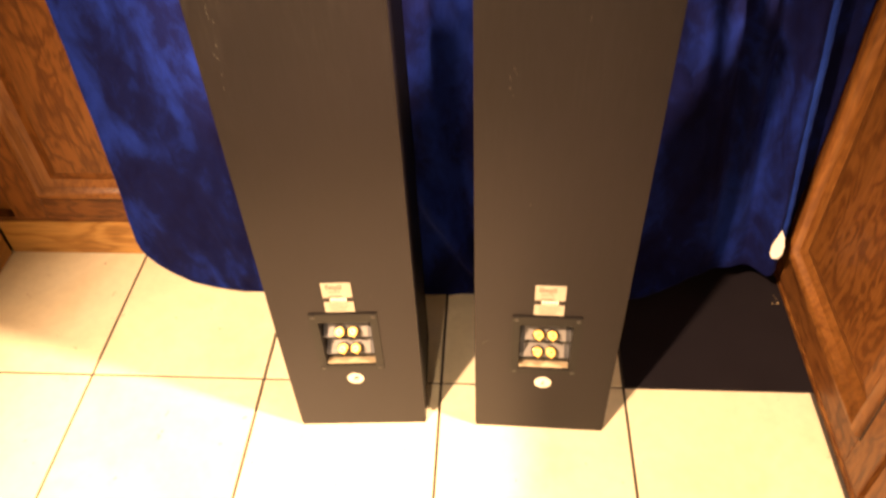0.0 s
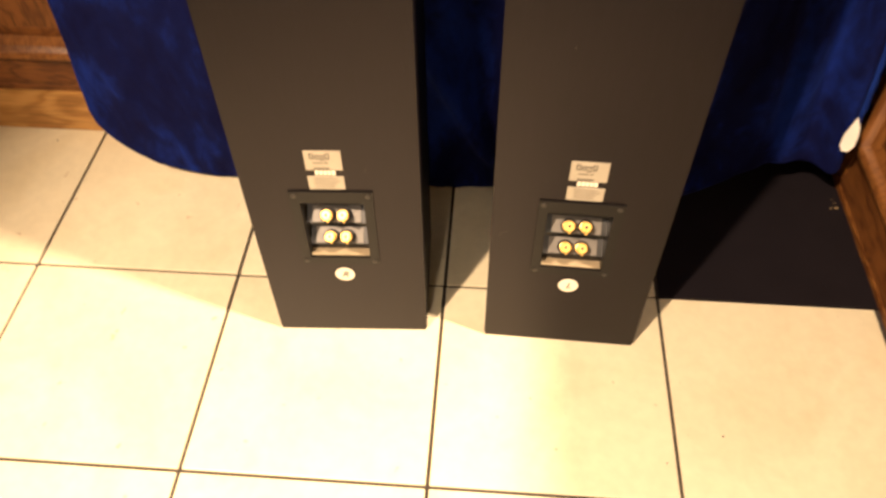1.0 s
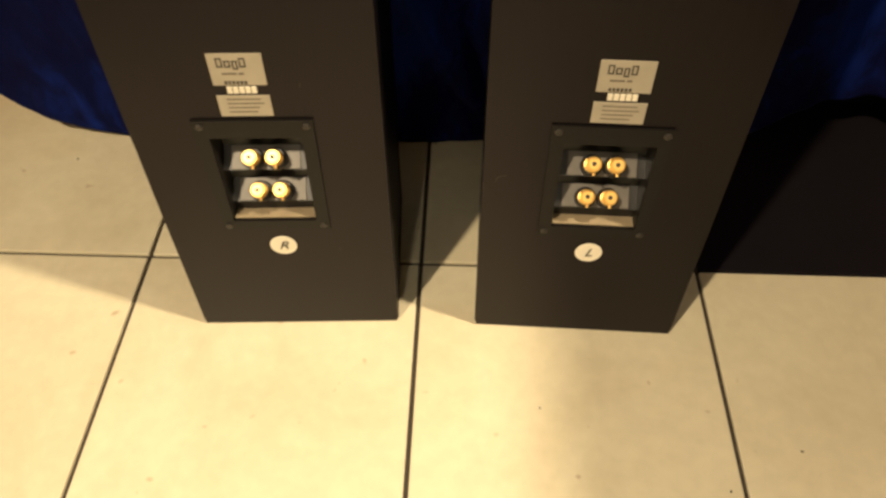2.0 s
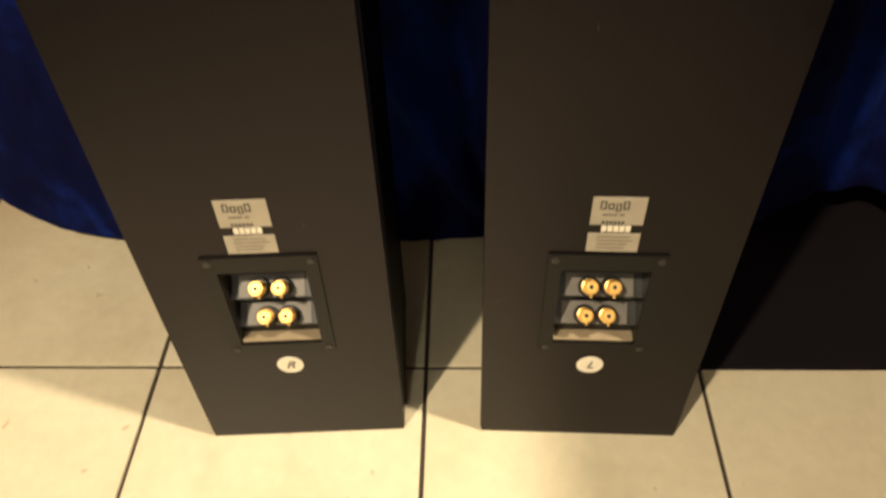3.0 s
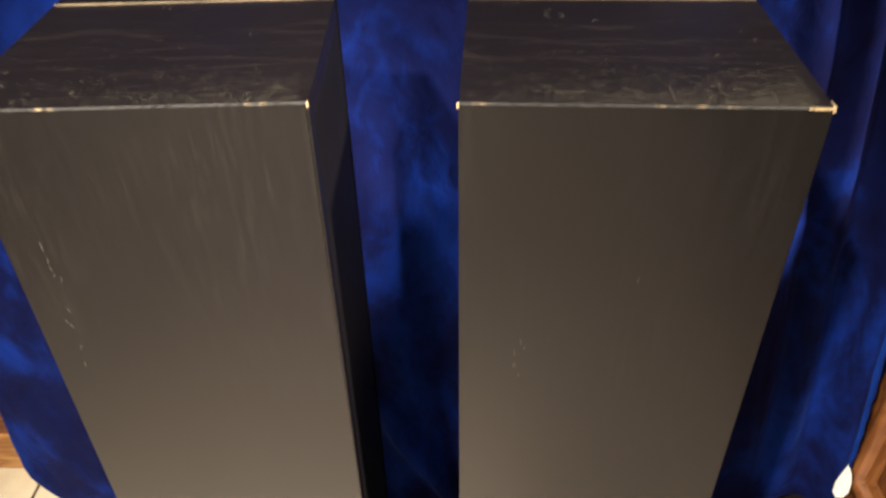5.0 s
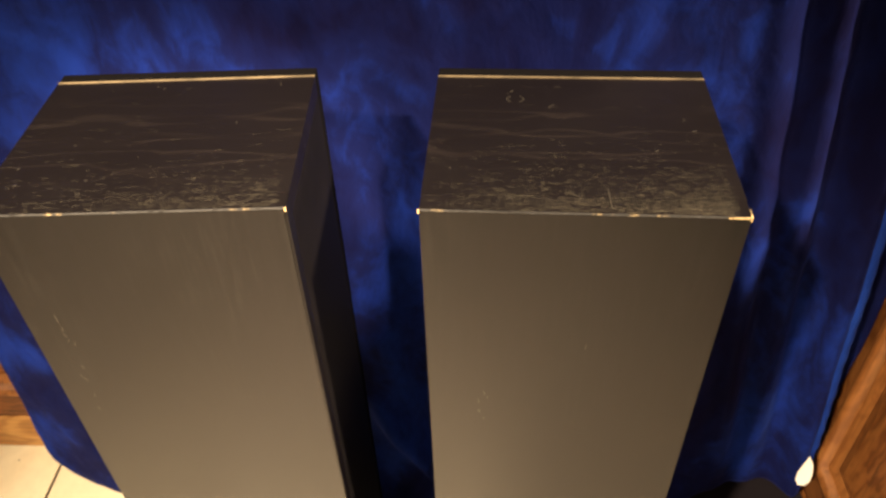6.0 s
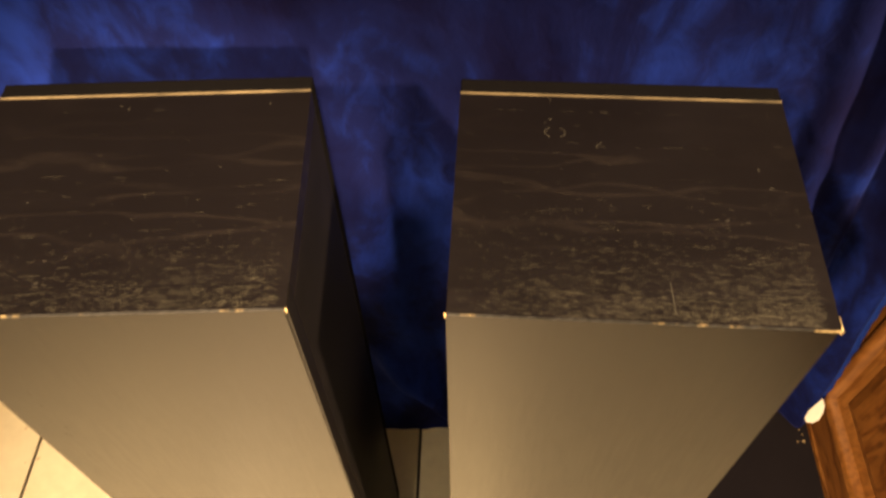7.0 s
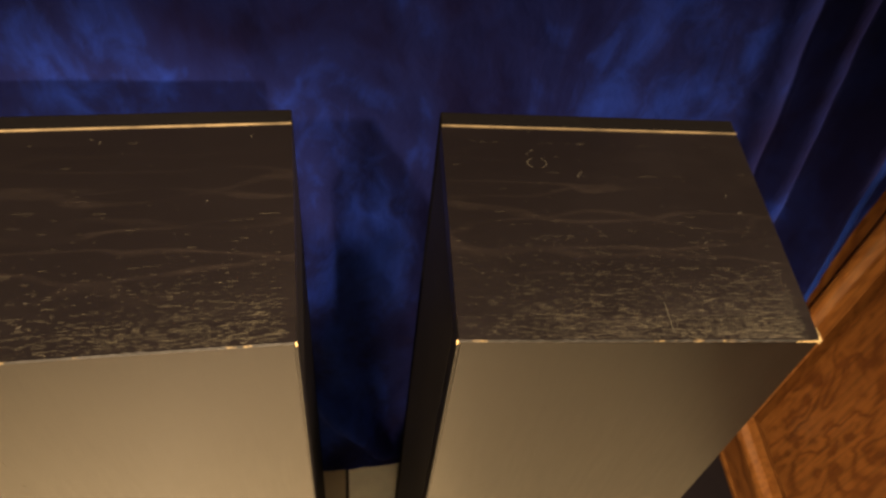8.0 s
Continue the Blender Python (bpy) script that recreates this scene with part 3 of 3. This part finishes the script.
def loudspeaker(m, side, label, marks, top):
    sp = thing("loudspeaker", m, label, "loudspeaker", "pair of loudspeakers")
    back_panel(sp)
    part("side_panel", box(-W / 2, -W / 2 + 0.016, 0.0163, D, 0.0015, H - 0.0165, 0.0006), SIDE, sp)
    part("side_panel", box(W / 2 - 0.016, W / 2, 0.0163, D, 0.0015, H - 0.0165, 0.0006), SIDE, sp)
    part("top_panel", box(-W / 2, W / 2, 0.0163, D, H - 0.0162, H, 0.0), ASH, sp, "black ash veneer top, rubbed along the grain")
    part("top_edge", box(-W / 2 + 0.0004, W / 2 - 0.0004, 0.0004, 0.0162, H - 0.0012, H), ASH, sp)
    part("bottom_panel", box(-W / 2 + 0.017, W / 2 - 0.017, 0.0163, D - 0.001, 0.0015, 0.017), BLACK, sp)
    part("front_baffle", box(-W / 2, W / 2, D + 0.0012, D + 0.014, 0.0, H + 0.0004, 0.001), LOOM, sp, "black grille front standing slightly proud of the top")
    part("raw_edge", box(-W / 2 + 0.0003, W / 2 - 0.0003, D + 0.0003, D + 0.0012, H - 0.002, H + 0.0009), RAW_EDGE, sp, "tan raw fibreboard edge")
    # rubbed arrises
    bm = bmesh.new()
    n = 60
    lo = [bm.verts.new((-W / 2 + W * i / n, -0.0002, H - 0.0006 - 0.0007 * abs(noise.noise((i * 0.7, side * 9.0, 0))))) for i in range(n + 1)]
    hi = [bm.verts.new((-W / 2 + W * i / n, 0.0005 + 0.0012 * abs(noise.noise((i * 0.5, side * 5.0, 2))), H + 0.00025)) for i in range(n + 1)]
    for i in range(n):
        bm.faces.new((lo[i], lo[i + 1], hi[i + 1], hi[i]))
    part("worn_edge", bm, WORN, sp, "rubbed arris showing tan board")
    for sx in (-1, 1):
        bm = bmesh.new()
        box(sx * W / 2 - 0.0008, sx * W / 2 + 0.0002, -0.0002, 0.0008, H - 0.003, H + 0.0002, 0.0002, bm)
        part("chipped_corner", bm, RAW, sp)
    if side > 0:
        chip = bmesh.new()
        for x1, x2, y1, y2 in ((W / 2 - 0.0014, W / 2 + 0.0002, -0.0002, 0.009), (W / 2 - 0.014, W / 2 - 0.0016, -0.0002, 0.0003)):
            up = [chip.verts.new((x, y, H + 0.00028)) for x, y in ((x1, y1), (x2, y1), (x2, y2), (x1 + (x2 - x1) * 0.7, y1 + (y2 - y1) * 0.35))]
            down = [chip.verts.new((v.co.x, v.co.y, H - 0.0012)) for v in up]
            chip.faces.new(up)
            for i in range(4):
                chip.faces.new((up[i], down[i], down[(i + 1) % 4], up[(i + 1) % 4]))
        part("chipped_edge", chip, CHIP, sp, "tan board bared along the knocked corner")
    terminal_cup(sp)
    rating_label(sp, -0.0034 if side < 0 else -0.0006)
    st = part("round_sticker", lathe([(0.0124, 0.0), (0.0124, 0.0004)], 36, None, Matrix.Translation((0, 0, 0.124)) @ Matrix.Rotation(radians(90), 4, "X")), PAPER, sp, "round cream paper sticker with a handwritten letter")
    letter("R" if side < 0 else "L", st, 0, 0.124, 0.015)
    scuffs(sp, marks)
    top_marks(sp, top)
    open_grain(sp, 11 + side, 2000 if side > 0 else 900)
    return sp


random.seed(4)
left_marks = [(-0.077 + random.gauss(0, 0.003), z + random.gauss(0, 0.003), random.choice((0.002, 0.003, 0.004, 0.007)), random.uniform(-25, 25)) for z in (0.742, 0.732, 0.728, 0.719, 0.716, 0.688, 0.683, 0.676, 0.652, 0.640)]
left_marks += [(0.041, 0.307, 0.004, 10), (0.052, 0.118, 0.003, -5), (0.095, 0.052, 0.003, 0)]
right_marks = [(-0.060 + random.gauss(0, 0.003), z + random.gauss(0, 0.004), random.uniform(0.002, 0.006), random.uniform(-15, 15)) for z in (0.656, 0.652, 0.648, 0.635, 0.631, 0.628)]
right_marks += [(-0.085, 0.216, 0.010, 70), (-0.089, 0.212, 0.006, 20), (-0.1000, 0.203, 0.010, 0), (0.013, 0.716, 0.005, 5), (-0.034, 0.476, 0.004, 0)]
left_top = [(random.uniform(-0.09, 0.095), random.uniform(0.005, 0.16), random.uniform(0.0008, 0.003), random.uniform(-20, 100)) for k in range(9)]
right_top = [(random.uniform(-0.09, 0.095), random.uniform(0.005, 0.16), random.uniform(0.0008, 0.003), random.uniform(-20, 100)) for k in range(10)]
right_top += [(0.0175, 0.0155, 0.020, 93)]
for cx, cy, arcs in ((-0.0415, 0.1318, range(14)), (-0.0105, 0.1206, (4, 5, 6, 7, 11))):
    right_top += [(cx + 0.0062 * math.cos(a), cy + 0.0042 * math.sin(a), 0.0020, math.degrees(a) + 90) for a in [k * 0.45 for k in arcs] if abs(math.cos(a)) > 0.3]
loudspeaker(pose(-0.1203, -0.0845, 0, ry=-0.13, rz=2.8), -1, "black floorstanding loudspeaker seen from behind, marked with a letter R", left_marks, left_top)
loudspeaker(pose(0.1608, -0.0838, 0, ry=0.14, rz=-1.6), 1, "black floorstanding loudspeaker seen from behind, marked with a letter L", right_marks, right_top)

# ---- crumbs on the slab ----
random.seed(9)
for k in range(4):
    bm = bmesh.new()
    bmesh.ops.create_icosphere(bm, subdivisions=1, radius=(0.0026, 0.0015, 0.0019, 0.0012)[k])
    for v in bm.verts:
        v.co *= random.uniform(0.5, 1.3)
        v.co.z *= 0.5
    c = part("plaster_crumb", bm, RAW)
    c.matrix_world = pose(0.601 + random.uniform(-0.008, 0.006), 0.196 + random.uniform(-0.022, 0.018), 0.0018, 0, 0, k * 40)
    tagged(c, "small pale yellow crumb on the black slab", "crumb", "crumbs on the slab")

# ---- grit on the tiles ----
for k, (x, y) in enumerate(((-0.686, 0.268), (-0.440, 0.154), (0.124, -0.177), (0.365, -0.214), (0.291, -0.255), (0.553, -0.018))):
    bm = bmesh.new()
    bmesh.ops.create_icosphere(bm, subdivisions=1, radius=(0.0016, 0.0012, 0.0010)[k % 3])
    for v in bm.verts:
        v.co *= random.uniform(0.6, 1.4)
        v.co.z *= 0.4
    speck = part("grit_speck", bm, GROUT)
    speck.matrix_world = pose(x, y, 0.0004, 0, 0, k * 55)
    tagged(speck, "tiny dark speck of grit on a cream tile", "grit", "grit on the tiles")

# ---- floor tiles ----
half = (P - 0.0044) / 2
tile_mesh = bpy.data.meshes.new("tile")
bm = box(-half, half, -half, half, -0.010, 0.0, 0.0016)
bm.to_mesh(tile_mesh)
bm.free()
tile_mesh.materials.append(TILE)
for i in range(-3, 2):
    for j in range(-9, 1):
        if j == 0 and i == 1:
            continue
        ob = new("tile", tile_mesh)
        ob.parent = floor
        ob.matrix_local = pose((i + 0.5) * P, (j + 0.5) * P, 0.0, 0, 0, 0)
